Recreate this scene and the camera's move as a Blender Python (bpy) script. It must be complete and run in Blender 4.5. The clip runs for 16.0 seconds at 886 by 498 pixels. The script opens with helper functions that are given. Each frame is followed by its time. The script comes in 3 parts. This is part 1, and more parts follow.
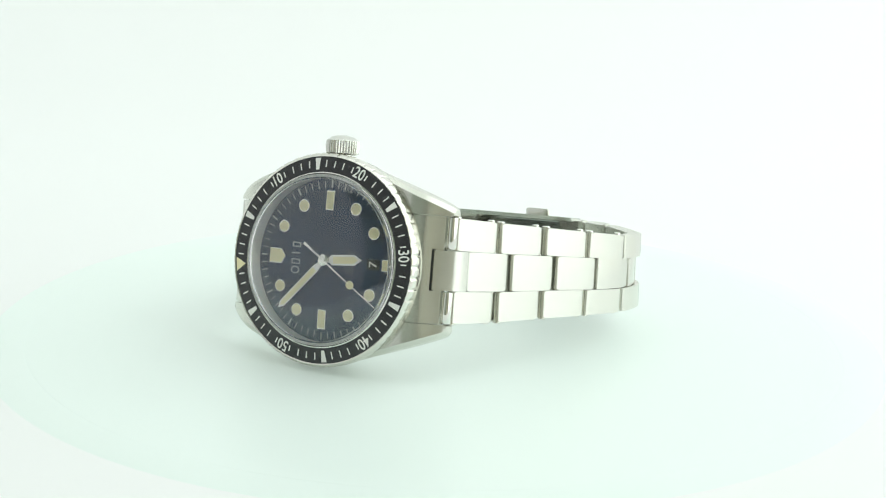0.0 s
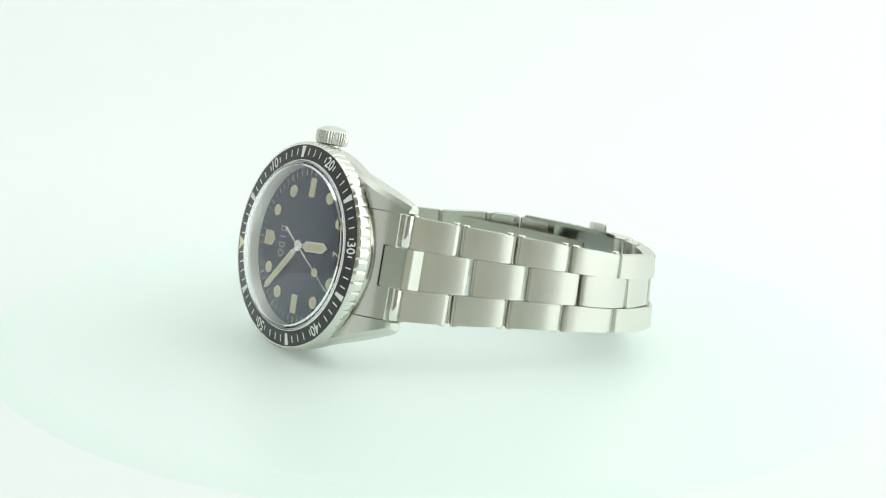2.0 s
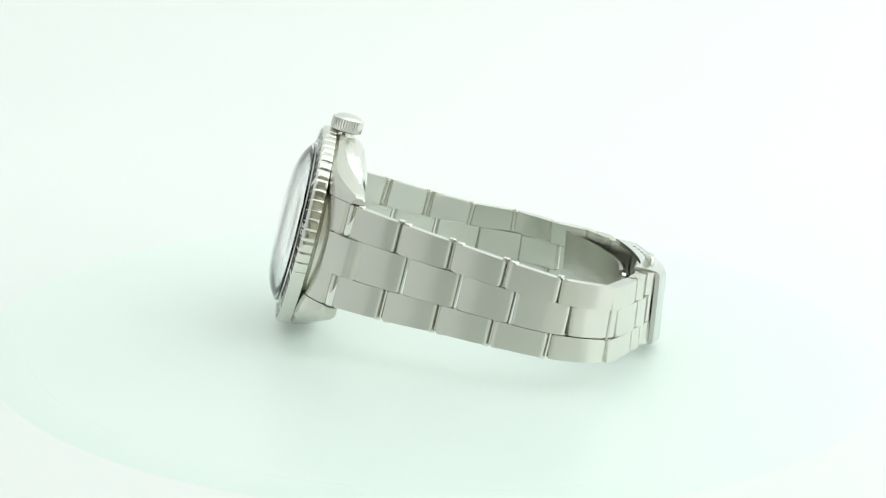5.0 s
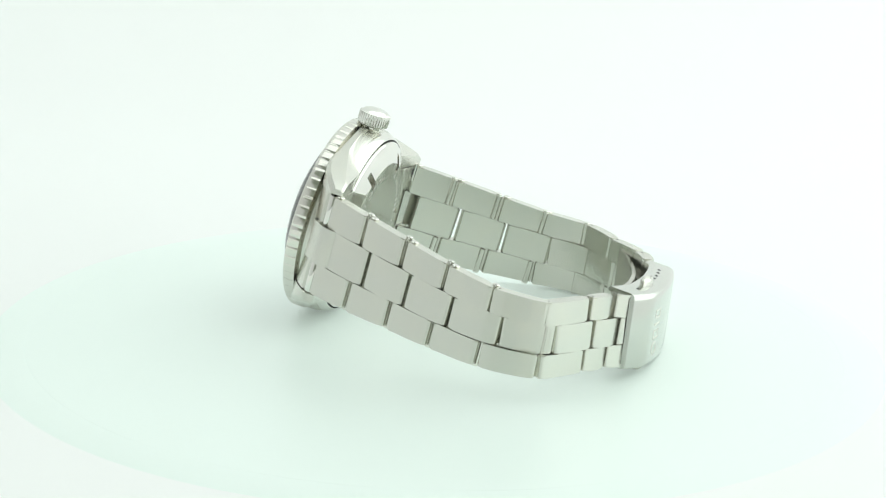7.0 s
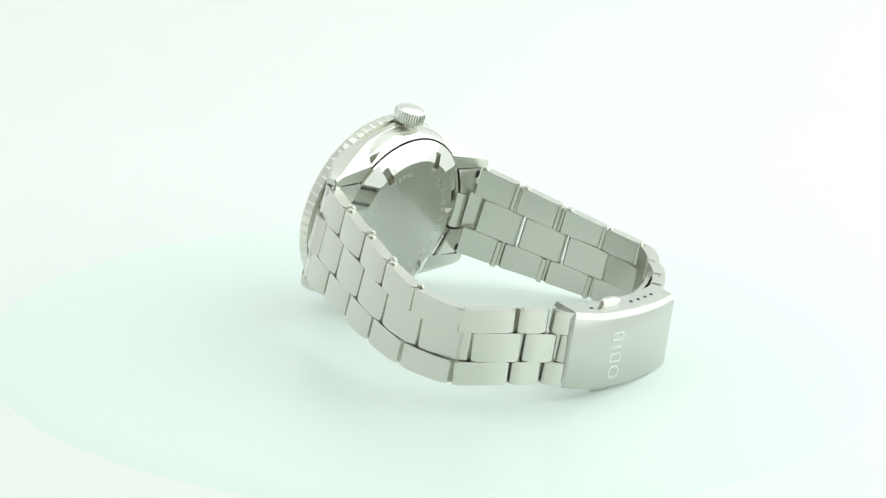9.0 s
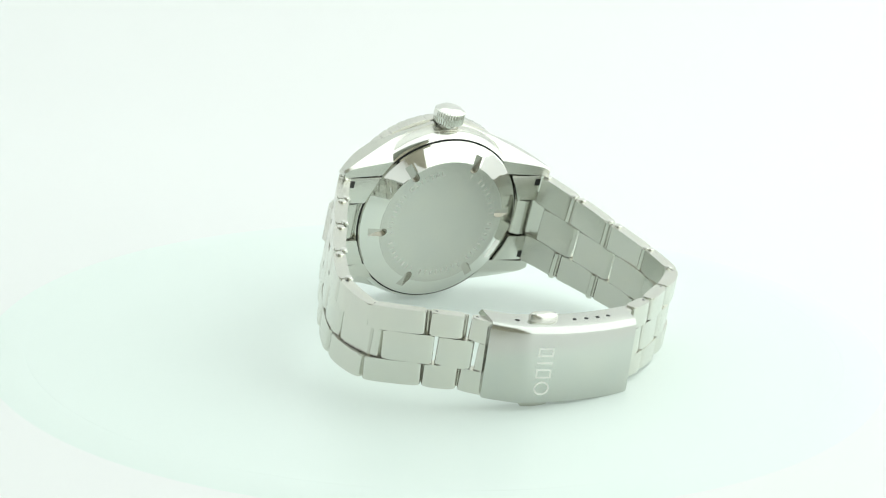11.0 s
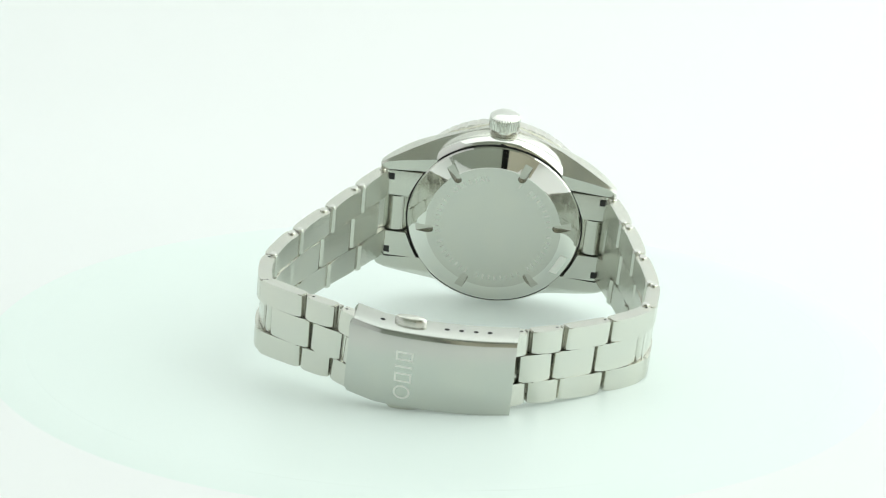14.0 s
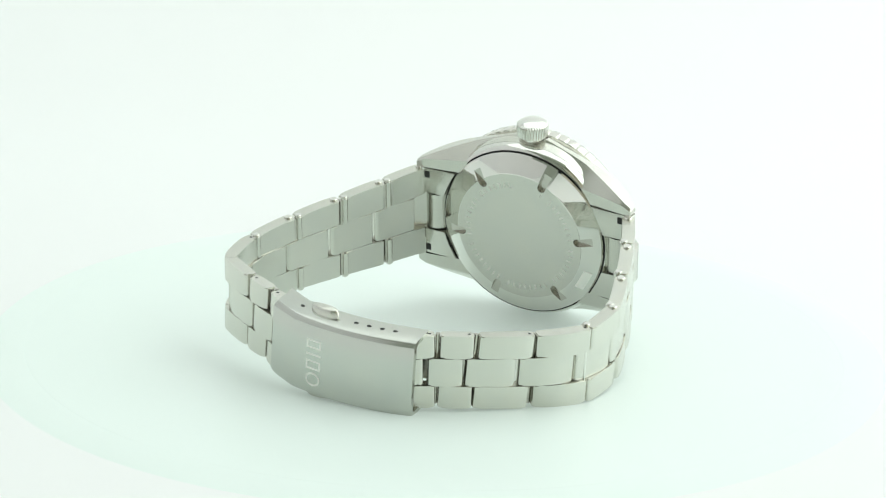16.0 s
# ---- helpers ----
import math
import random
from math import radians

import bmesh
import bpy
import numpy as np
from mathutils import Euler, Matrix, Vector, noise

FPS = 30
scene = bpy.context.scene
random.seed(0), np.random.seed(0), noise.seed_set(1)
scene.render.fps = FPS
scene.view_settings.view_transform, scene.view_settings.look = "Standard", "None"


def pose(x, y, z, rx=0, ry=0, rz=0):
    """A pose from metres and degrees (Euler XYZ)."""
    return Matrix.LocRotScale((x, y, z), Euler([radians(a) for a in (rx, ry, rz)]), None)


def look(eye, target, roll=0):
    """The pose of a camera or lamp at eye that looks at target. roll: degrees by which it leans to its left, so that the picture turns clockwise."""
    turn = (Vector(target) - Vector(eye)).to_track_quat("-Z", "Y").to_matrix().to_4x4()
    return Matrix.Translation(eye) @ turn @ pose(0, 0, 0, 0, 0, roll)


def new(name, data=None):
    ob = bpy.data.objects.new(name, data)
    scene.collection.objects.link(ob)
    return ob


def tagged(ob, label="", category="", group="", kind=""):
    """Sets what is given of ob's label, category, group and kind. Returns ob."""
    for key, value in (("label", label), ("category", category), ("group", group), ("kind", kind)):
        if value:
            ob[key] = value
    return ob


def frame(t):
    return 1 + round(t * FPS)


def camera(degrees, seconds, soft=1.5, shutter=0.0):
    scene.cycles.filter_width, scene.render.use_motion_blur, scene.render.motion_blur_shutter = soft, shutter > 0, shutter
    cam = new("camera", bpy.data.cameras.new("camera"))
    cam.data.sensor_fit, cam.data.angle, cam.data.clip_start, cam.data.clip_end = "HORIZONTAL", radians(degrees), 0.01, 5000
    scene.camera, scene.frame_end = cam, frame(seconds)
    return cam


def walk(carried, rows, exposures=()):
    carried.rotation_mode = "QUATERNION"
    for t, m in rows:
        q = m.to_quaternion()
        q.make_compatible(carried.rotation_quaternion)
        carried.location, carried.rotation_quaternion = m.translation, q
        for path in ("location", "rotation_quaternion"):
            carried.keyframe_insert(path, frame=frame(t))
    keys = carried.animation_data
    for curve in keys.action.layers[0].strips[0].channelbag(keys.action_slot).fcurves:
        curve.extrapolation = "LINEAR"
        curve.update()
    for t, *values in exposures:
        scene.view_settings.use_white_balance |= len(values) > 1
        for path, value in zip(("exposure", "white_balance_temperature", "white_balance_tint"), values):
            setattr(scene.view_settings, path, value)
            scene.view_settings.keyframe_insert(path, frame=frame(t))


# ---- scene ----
MM = 0.001

# ---- camera: stands still on its tripod ----
cam = camera(23.39, 16.0, soft=1.15)
EYE = (0.0, -0.40947, 0.1346)
AIM = (EYE[0] + 0.00259 * math.cos(0.27653), EYE[1] + math.cos(0.27653), EYE[2] - math.sin(0.27653))
CAM_POSE = look(EYE, AIM, 1.664)
walk(cam, [(0.0, CAM_POSE), (16.0, CAM_POSE)])

# ---- light: white diffusion cloth lit from outside, as in a product tent ----
world = bpy.data.worlds.new("studio")
world.use_nodes = True
world.node_tree.nodes["Background"].inputs[0].default_value = (0.9, 1.0, 0.95, 1)
world.node_tree.nodes["Background"].inputs[1].default_value = 0.2
scene.world = world
scene.view_settings.exposure = -0.07


# ---- materials ----
def mat_new(name):
    m = bpy.data.materials.new(name)
    m.use_nodes = True
    nt = m.node_tree
    return m, nt, nt.nodes["Principled BSDF"]


def link(nt, a, b):
    nt.links.new(a, b)


def tex_coords(nt, scale):
    c = nt.nodes.new("ShaderNodeTexCoord")
    mp = nt.nodes.new("ShaderNodeMapping")
    mp.inputs["Scale"].default_value = scale
    link(nt, c.outputs["Object"], mp.inputs["Vector"])
    return mp.outputs["Vector"]


def noise_node(nt, vec, scale, detail=3.0):
    n = nt.nodes.new("ShaderNodeTexNoise")
    n.inputs["Scale"].default_value = scale
    n.inputs["Detail"].default_value = detail
    if vec is not None:
        link(nt, vec, n.inputs["Vector"])
    return n.outputs["Fac"]


def ramp_to(nt, fac, lo, hi, sock):
    r = nt.nodes.new("ShaderNodeMapRange")
    r.inputs["To Min"].default_value = lo
    r.inputs["To Max"].default_value = hi
    link(nt, fac, r.inputs["Value"])
    link(nt, r.outputs["Result"], sock)


def mix_col(nt, fac, a, b, sock):
    r = nt.nodes.new("ShaderNodeMix")
    r.data_type = "RGBA"
    r.inputs["A"].default_value = (*a, 1)
    r.inputs["B"].default_value = (*b, 1)
    link(nt, fac, r.inputs["Factor"])
    link(nt, r.outputs["Result"], sock)


def bump(nt, bs, fac, strength, dist):
    b = nt.nodes.new("ShaderNodeBump")
    b.inputs["Strength"].default_value = strength
    b.inputs["Distance"].default_value = dist
    link(nt, fac, b.inputs["Height"])
    link(nt, b.outputs["Normal"], bs.inputs["Normal"])


def steel(name, col, rough, grain=(1, 1, 1), relief=0.0, vary=0.03, brushed=0.0):
    """Stainless steel; grain stretches the brush lines, smears change the gloss."""
    m, nt, bs = mat_new(name)
    bs.inputs["Metallic"].default_value = 1.0
    v = tex_coords(nt, grain)
    n1 = noise_node(nt, v, 2400.0, 1.0)
    n2 = noise_node(nt, tex_coords(nt, (1, 1, 1)), 160.0, 3.0)
    mix_col(nt, n2, tuple(c * k for c, k in zip(col, (0.93, 0.94, 0.955))), tuple(min(1, c * k) for c, k in zip(col, (1.06, 1.04, 1.01))), bs.inputs["Base Color"])
    ad = nt.nodes.new("ShaderNodeMath")
    ad.operation = "ADD"
    link(nt, n1, ad.inputs[0])
    link(nt, n2, ad.inputs[1])
    hf = nt.nodes.new("ShaderNodeMath")
    hf.operation = "MULTIPLY"
    hf.inputs[1].default_value = 0.5
    link(nt, ad.outputs[0], hf.inputs[0])
    ramp_to(nt, hf.outputs[0], max(0.02, rough - vary), rough + vary, bs.inputs["Roughness"])
    if relief:
        bump(nt, bs, n1, relief, 0.00002)
    if brushed:
        # fine lines run along the piece, so reflections smear across it
        bs.inputs["Anisotropic"].default_value = brushed
        tr = nt.nodes.new("ShaderNodeVectorTransform")
        tr.vector_type, tr.convert_from, tr.convert_to = "VECTOR", "OBJECT", "WORLD"
        tr.inputs[0].default_value = (0, 0, 1)
        link(nt, tr.outputs[0], bs.inputs["Tangent"])
    return m


def plain(name, col, rough, metal=0.0, coat=0.0, spread=0.06, scale=400.0):
    m, nt, bs = mat_new(name)
    n = noise_node(nt, tex_coords(nt, (1, 1, 1)), scale, 3.0)
    mix_col(nt, n, tuple(c * (1 - spread) for c in col), tuple(min(1, c * (1 + spread)) for c in col), bs.inputs["Base Color"])
    ramp_to(nt, n, max(0.02, rough - 0.05), rough + 0.05, bs.inputs["Roughness"])
    bs.inputs["Metallic"].default_value = metal
    bs.inputs["Coat Weight"].default_value = coat
    return m


def glowing(name, col, strength, albedo=0.3, scale=3.0, spread=0.03):
    """Backlit cloth: a diffuse surface whose own glow stands in for lamps behind it."""
    m, nt, bs = mat_new(name)
    n = noise_node(nt, tex_coords(nt, (1, 1, 1)), scale, 2.0)
    bs.inputs["Base Color"].default_value = (albedo, albedo, albedo, 1)
    bs.inputs["Roughness"].default_value = 0.9
    bs.inputs["Specular IOR Level"].default_value = 0.0
    mix_col(nt, n, tuple(c * (1 - spread) for c in col), tuple(c * (1 + spread) for c in col), bs.inputs["Emission Color"])
    bs.inputs["Emission Strength"].default_value = strength
    return m


STEEL = (0.68, 0.683, 0.628)
M_BRUSH = steel("brushed_steel", STEEL, 0.25, (0.02, 1, 1), 0.0, 0.04, 0.8)
M_BRUSH_CASE = steel("brushed_case_steel", STEEL, 0.27, (1, 1, 1), 0.0, 0.008, 0.6)
M_POLISH = steel("polished_steel", (0.78, 0.78, 0.74), 0.045, vary=0.02)
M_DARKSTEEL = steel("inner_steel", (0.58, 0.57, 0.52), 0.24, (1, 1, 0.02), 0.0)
M_BLACK = plain("black_bezel_enamel", (0.006, 0.007, 0.009), 0.28, coat=0.4)
M_DIAL = plain("deep_blue_dial", (0.010, 0.032, 0.085), 0.45, metal=0.0, spread=0.06, scale=300.0)
M_DIAL.node_tree.nodes["Principled BSDF"].inputs["Specular IOR Level"].default_value = 0.3
M_LUME = plain("cream_lume", (0.92, 0.85, 0.55), 0.6, spread=0.03)
M_WHITE = plain("white_print", (0.88, 0.88, 0.84), 0.5)
M_GREYPRINT = plain("grey_print", (0.42, 0.45, 0.48), 0.5)
M_DIMPRINT = plain("dim_print", (0.10, 0.12, 0.15), 0.5)
# for solid pieces: the shade inside holes, slots and gaps put into colour
M_HOLE = plain("dark_hole", (0.015, 0.015, 0.014), 0.6)
M_ETCH = steel("etched_steel", (0.70, 0.70, 0.66), 0.29)


def filmed(m, weight, rough):
    """A thin clear protective film over a metal."""
    b = m.node_tree.nodes["Principled BSDF"]
    b.inputs["Coat Weight"].default_value = weight
    b.inputs["Coat Roughness"].default_value = rough
    b.inputs["Coat IOR"].default_value = 1.5
    return m


M_PLATE = filmed(steel("filmed_satin_steel", (0.62, 0.62, 0.57), 0.24, (1, 1, 1), 0.0, 0.03), 1.0, 0.02)
M_CLASP = filmed(steel("filmed_clasp_steel", (0.565, 0.58, 0.54), 0.2, (0.02, 1, 1), 0.0, 0.02, 0.5), 0.5, 0.05)
M_MARK = steel("etched_mark_steel", (0.76, 0.76, 0.72), 0.42)
M_BRIGHT = steel("bright_satin_steel", (0.93, 0.92, 0.88), 0.38)
M_SATIN_EDGE = steel("coin_edge_steel", (0.76, 0.75, 0.70), 0.16, vary=0.02)
M_NYLON = plain("white_nylon", (0.86, 0.87, 0.84), 0.35, spread=0.02)
M_DISC = plain("glowing_white_acrylic", (0.675, 0.755, 0.72), 0.35, spread=0.015, scale=14.0)
# glow added to the acrylic itself, to lift the shadows under the watch
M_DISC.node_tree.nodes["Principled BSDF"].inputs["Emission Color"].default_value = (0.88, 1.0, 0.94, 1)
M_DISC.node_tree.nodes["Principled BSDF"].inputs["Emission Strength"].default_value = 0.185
M_WALL = plain("beige_wall", (0.60, 0.57, 0.46), 0.9, spread=0.06, scale=4.0)
M_WALL_GREEN = plain("grey_green_wall", (0.36, 0.39, 0.33), 0.9, spread=0.08, scale=5.0)
M_DARK_STRIP = plain("dark_strip", (0.03, 0.03, 0.03), 0.9)
M_SWEEP = glowing("glowing_white_sweep", (0.93, 1.0, 0.965), 0.15, 0.80)
# uneven light put into the glow: greener and stronger at the left
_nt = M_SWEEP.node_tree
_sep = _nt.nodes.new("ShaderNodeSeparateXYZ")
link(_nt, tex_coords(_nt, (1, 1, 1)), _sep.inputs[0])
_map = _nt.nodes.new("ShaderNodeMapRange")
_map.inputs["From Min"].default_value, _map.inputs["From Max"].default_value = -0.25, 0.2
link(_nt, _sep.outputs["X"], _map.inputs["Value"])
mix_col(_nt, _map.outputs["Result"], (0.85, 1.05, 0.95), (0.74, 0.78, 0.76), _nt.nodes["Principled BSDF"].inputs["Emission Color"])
M_RIGHT = glowing("bright_cloth", (0.92, 1.0, 0.965), 1.74)
M_LEFT = glowing("dim_cloth", (0.96, 1.0, 0.98), 0.39, 0.35)
M_ROOF = glowing("roof_cloth", (0.92, 1.0, 0.965), 1.20)

M_GLASS, _nt, _bs = mat_new("sapphire_glass")
_bs.inputs["Base Color"].default_value = (1, 1, 1, 1)
_bs.inputs["Transmission Weight"].default_value = 1.0
_bs.inputs["Roughness"].default_value = 0.0
_bs.inputs["IOR"].default_value = 1.6
_bs.inputs["Specular IOR Level"].default_value = 0.42


# ---- building helpers ----
def finish(bm, name, mat, sharp=32.0):
    bmesh.ops.recalc_face_normals(bm, faces=bm.faces)
    lim = radians(sharp)
    for e in bm.edges:
        e.smooth = not (len(e.link_faces) == 2 and e.calc_face_angle(0.0) > lim)
    for f in bm.faces:
        f.smooth = True
    for v in bm.verts:
        v.co *= MM
    me = bpy.data.meshes.new(name)
    bm.to_mesh(me)
    bm.free()
    me.materials.append(mat)
    return me


def part(name, bm, material, parent, label="", m=None, sharp=32.0):
    """One mesh object under a thing or a part; bm is in millimetres, m places it in its parent's space."""
    me = bm if isinstance(bm, bpy.types.Mesh) else finish(bm, name, material, sharp)
    ob = new(name, me)
    ob.parent = parent
    if m is not None:
        ob.matrix_local = m
    if label:
        ob["label"] = label
    return ob


def mm_pose(origin, e1, e2, e3):
    o = Vector(origin) * MM
    return Matrix(((e1[0], e2[0], e3[0], o[0]), (e1[1], e2[1], e3[1], o[1]), (e1[2], e2[2], e3[2], o[2]), (0, 0, 0, 1)))


def loft(sections, close=True):
    """Joins rings of equal count into a skin, capped at both ends."""
    bm = bmesh.new()
    rings = [[bm.verts.new(p) for p in s] for s in sections]
    n = len(rings[0])
    for a, b in zip(rings, rings[1:]):
        for i in range(n):
            bm.faces.new((a[i], a[(i + 1) % n], b[(i + 1) % n], b[i]))
    if close:
        bm.faces.new(rings[0])
        bm.faces.new(list(reversed(rings[-1])))
    return bm


def lathe(profile, segs=128, wave=None, closed=True):
    """Turns (radius, y) points round the y axis. wave(angle, radius, index) may change the radius."""
    bm = bmesh.new()
    rings = []
    for k in range(segs):
        a = 2 * math.pi * k / segs
        row = []
        for i, (r, y) in enumerate(profile):
            rr = wave(a, r, i) if wave else r
            row.append(bm.verts.new((rr * math.cos(a), y, rr * math.sin(a))))
        rings.append(row)
    n = len(profile)
    for k in range(segs):
        a, b = rings[k], rings[(k + 1) % segs]
        for i in range(n if closed else n - 1):
            j = (i + 1) % n
            bm.faces.new((a[i], a[j], b[j], b[i]))
    if not closed:
        bmesh.ops.remove_doubles(bm, verts=bm.verts, dist=1e-4)
    return bm


def prism(points, y0, y1, bev=0.0):
    """A polygon in the x-z plane with thickness along y."""
    bm = loft([[(x, y0, z) for x, z in points], [(x, y1, z) for x, z in points]])
    if bev:
        bmesh.ops.bevel(bm, geom=bm.edges[:], offset=bev, segments=2, affect="EDGES", profile=0.6)
    return bm


def block(x0, x1, y0, y1, z0, z1, bev=0.0):
    return prism([(x0, z0), (x1, z0), (x1, z1), (x0, z1)], y0, y1, bev)


def dial_turn(minute):
    """Local +x leads outwards at 12; returns the turn about y that brings it to the minute."""
    return Matrix.Rotation(radians(180 + minute * 6), 4, "Y")


def flat_text(body, size, bold=0.0):
    """Letters as a thin mesh in the x-y plane, in millimetres, centred."""
    cu = bpy.data.curves.new("letters", "FONT")
    cu.body, cu.size, cu.align_x, cu.align_y, cu.extrude = body, size, "CENTER", "CENTER", 0.03
    cu.resolution_u = 4
    cu.offset = bold
    ob = new("letters", cu)
    bpy.context.view_layer.update()
    me = bpy.data.meshes.new_from_object(ob.evaluated_get(bpy.context.evaluated_depsgraph_get()))
    bpy.data.objects.remove(ob)
    bm = bmesh.new()
    bm.from_mesh(me)
    bpy.data.meshes.remove(me)
    for k in (0, 1):
        mid = (min(v.co[k] for v in bm.verts) + max(v.co[k] for v in bm.verts)) / 2
        for v in bm.verts:
            v.co[k] -= mid
    return bm


def letters_part(name, body, size, mat, parent, minute, r, y, wide=1.0, upright=False, label="", slope=0.0):
    """Printed characters on the dial side at a minute and radius; tops point outwards, or to 12 when upright."""
    bm = flat_text(body, size, 0.03 if size > 2 else 0.0)
    for v in bm.verts:
        v.co.x *= wide
    a = radians(minute * 6)
    out = Vector((-math.cos(a), 0, math.sin(a)))
    up = Vector((-1, 0, 0)) if upright else (out + Vector((0, slope, 0))).normalized()
    front = (Vector((0, -1, 0)) + out * slope).normalized()
    side = up.cross(front)
    return part(name, bm, mat, parent, label, mm_pose(out * r + Vector((0, y, 0)), side, up, front))


# ---- the white set ----
def wall_box(name, lo, hi, mat):
    bm = bmesh.new()
    bmesh.ops.create_cube(bm, size=1.0)
    for v in bm.verts:
        v.co = Vector([(lo[i] + hi[i]) / 2 + v.co[i] * (hi[i] - lo[i]) for i in range(3)]) / MM
    ob = new(name, finish(bm, name, mat))
    return tagged(ob, kind="structure")


EX = 0.34
RX, RY0, RY1, RZ, TH = 0.60, -0.85, 0.46, 0.95, 0.02
GROUND = -0.00055


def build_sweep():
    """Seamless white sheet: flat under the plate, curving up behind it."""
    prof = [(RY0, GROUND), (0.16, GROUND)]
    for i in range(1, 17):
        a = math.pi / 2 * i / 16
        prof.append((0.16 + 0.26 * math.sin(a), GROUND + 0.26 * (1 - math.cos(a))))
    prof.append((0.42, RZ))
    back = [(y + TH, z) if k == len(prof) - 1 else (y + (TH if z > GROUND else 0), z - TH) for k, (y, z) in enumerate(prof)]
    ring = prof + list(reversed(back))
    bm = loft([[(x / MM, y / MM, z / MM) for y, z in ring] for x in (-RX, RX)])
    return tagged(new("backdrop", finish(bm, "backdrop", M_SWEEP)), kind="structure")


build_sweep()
wall_box("wall_east", (EX, -0.42, GROUND - TH), (EX + TH, RY1 + TH, RZ), M_RIGHT)
wall_box("wall_east_front", (EX, RY0, GROUND - TH), (EX + TH, -0.42, RZ), M_WALL)
wall_box("wall_west", (-RX - TH, RY0, GROUND - TH), (-RX, RY1 + TH, RZ), M_LEFT)
wall_box("wall_south_west", (-RX - TH, RY0 - TH, GROUND - TH), (-0.09, RY0, RZ), M_WALL_GREEN)
wall_box("wall_south_east", (-0.03, RY0 - TH, GROUND - TH), (RX + TH, RY0, RZ), M_WALL)
# unseen dark strip, added so the steel has a dark band to reflect
wall_box("wall_dark_strip", (-0.14, RY0 - 0.30, GROUND - TH), (0.04, RY0 - 0.26, RZ), M_DARK_STRIP)
wall_box("ceiling", (-RX - TH, -0.30, RZ), (RX + TH, RY1 + TH, RZ + TH), M_ROOF)
wall_box("ceiling_front", (-RX - TH, RY0 - 0.30, RZ), (RX + TH, -0.30, RZ + TH), M_WALL_GREEN)


def build_turntable():
    """Round white plate that turns on a short foot."""
    base = tagged(new("turntable"), "round thin white acrylic turntable plate", "turntable")
    prof = [(0.001, 0.0), (80.98, 0.0), (80.98, -0.55), (0.001, -0.55)]
    bm = lathe(prof, 160, closed=False)
    bmesh.ops.rotate(bm, verts=bm.verts, cent=(0, 0, 0), matrix=Matrix.Rotation(radians(90), 3, "X"))
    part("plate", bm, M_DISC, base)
    bm = lathe([(81.0, 0.0), (83.0, -0.03), (85.0, -0.12), (87.0, -0.29), (88.6, -0.47), (89.2, -0.55), (81.0, -0.55)], 160)
    bmesh.ops.rotate(bm, verts=bm.verts, cent=(0, 0, 0), matrix=Matrix.Rotation(radians(90), 3, "X"))
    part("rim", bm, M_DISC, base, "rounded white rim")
    return base


# ---- the wristwatch: x leads to 6, z to the crown at 3, -y out of the dial; millimetres ----
watch = tagged(new("wristwatch"), "steel diver's wristwatch with blue dial lying on its side", "wristwatch")
BEZEL_TURN = 7.0


def ins_y(r):
    """Height of the bezel ring's black face at radius r."""
    return 0.35 - (19.85 - r) * 0.16


def sector(r0, r1, w0, w1, rise, depth=0.12):
    """A printed mark along local +x from r0 to r1, w0 wide inside and w1 outside, on the sloping ring."""
    pts = [(r0, -w0 / 2), (r1, -w1 / 2), (r1, w1 / 2), (r0, w0 / 2)]
    return loft([[(x, ins_y(x) - rise, z) for x, z in pts], [(x, ins_y(x) - rise + depth, z) for x, z in pts]])


def join_into(bm, other, m):
    me = bpy.data.meshes.new("tmp")
    other.transform(m)
    other.to_mesh(me)
    other.free()
    bm.from_mesh(me)
    bpy.data.meshes.remove(me)


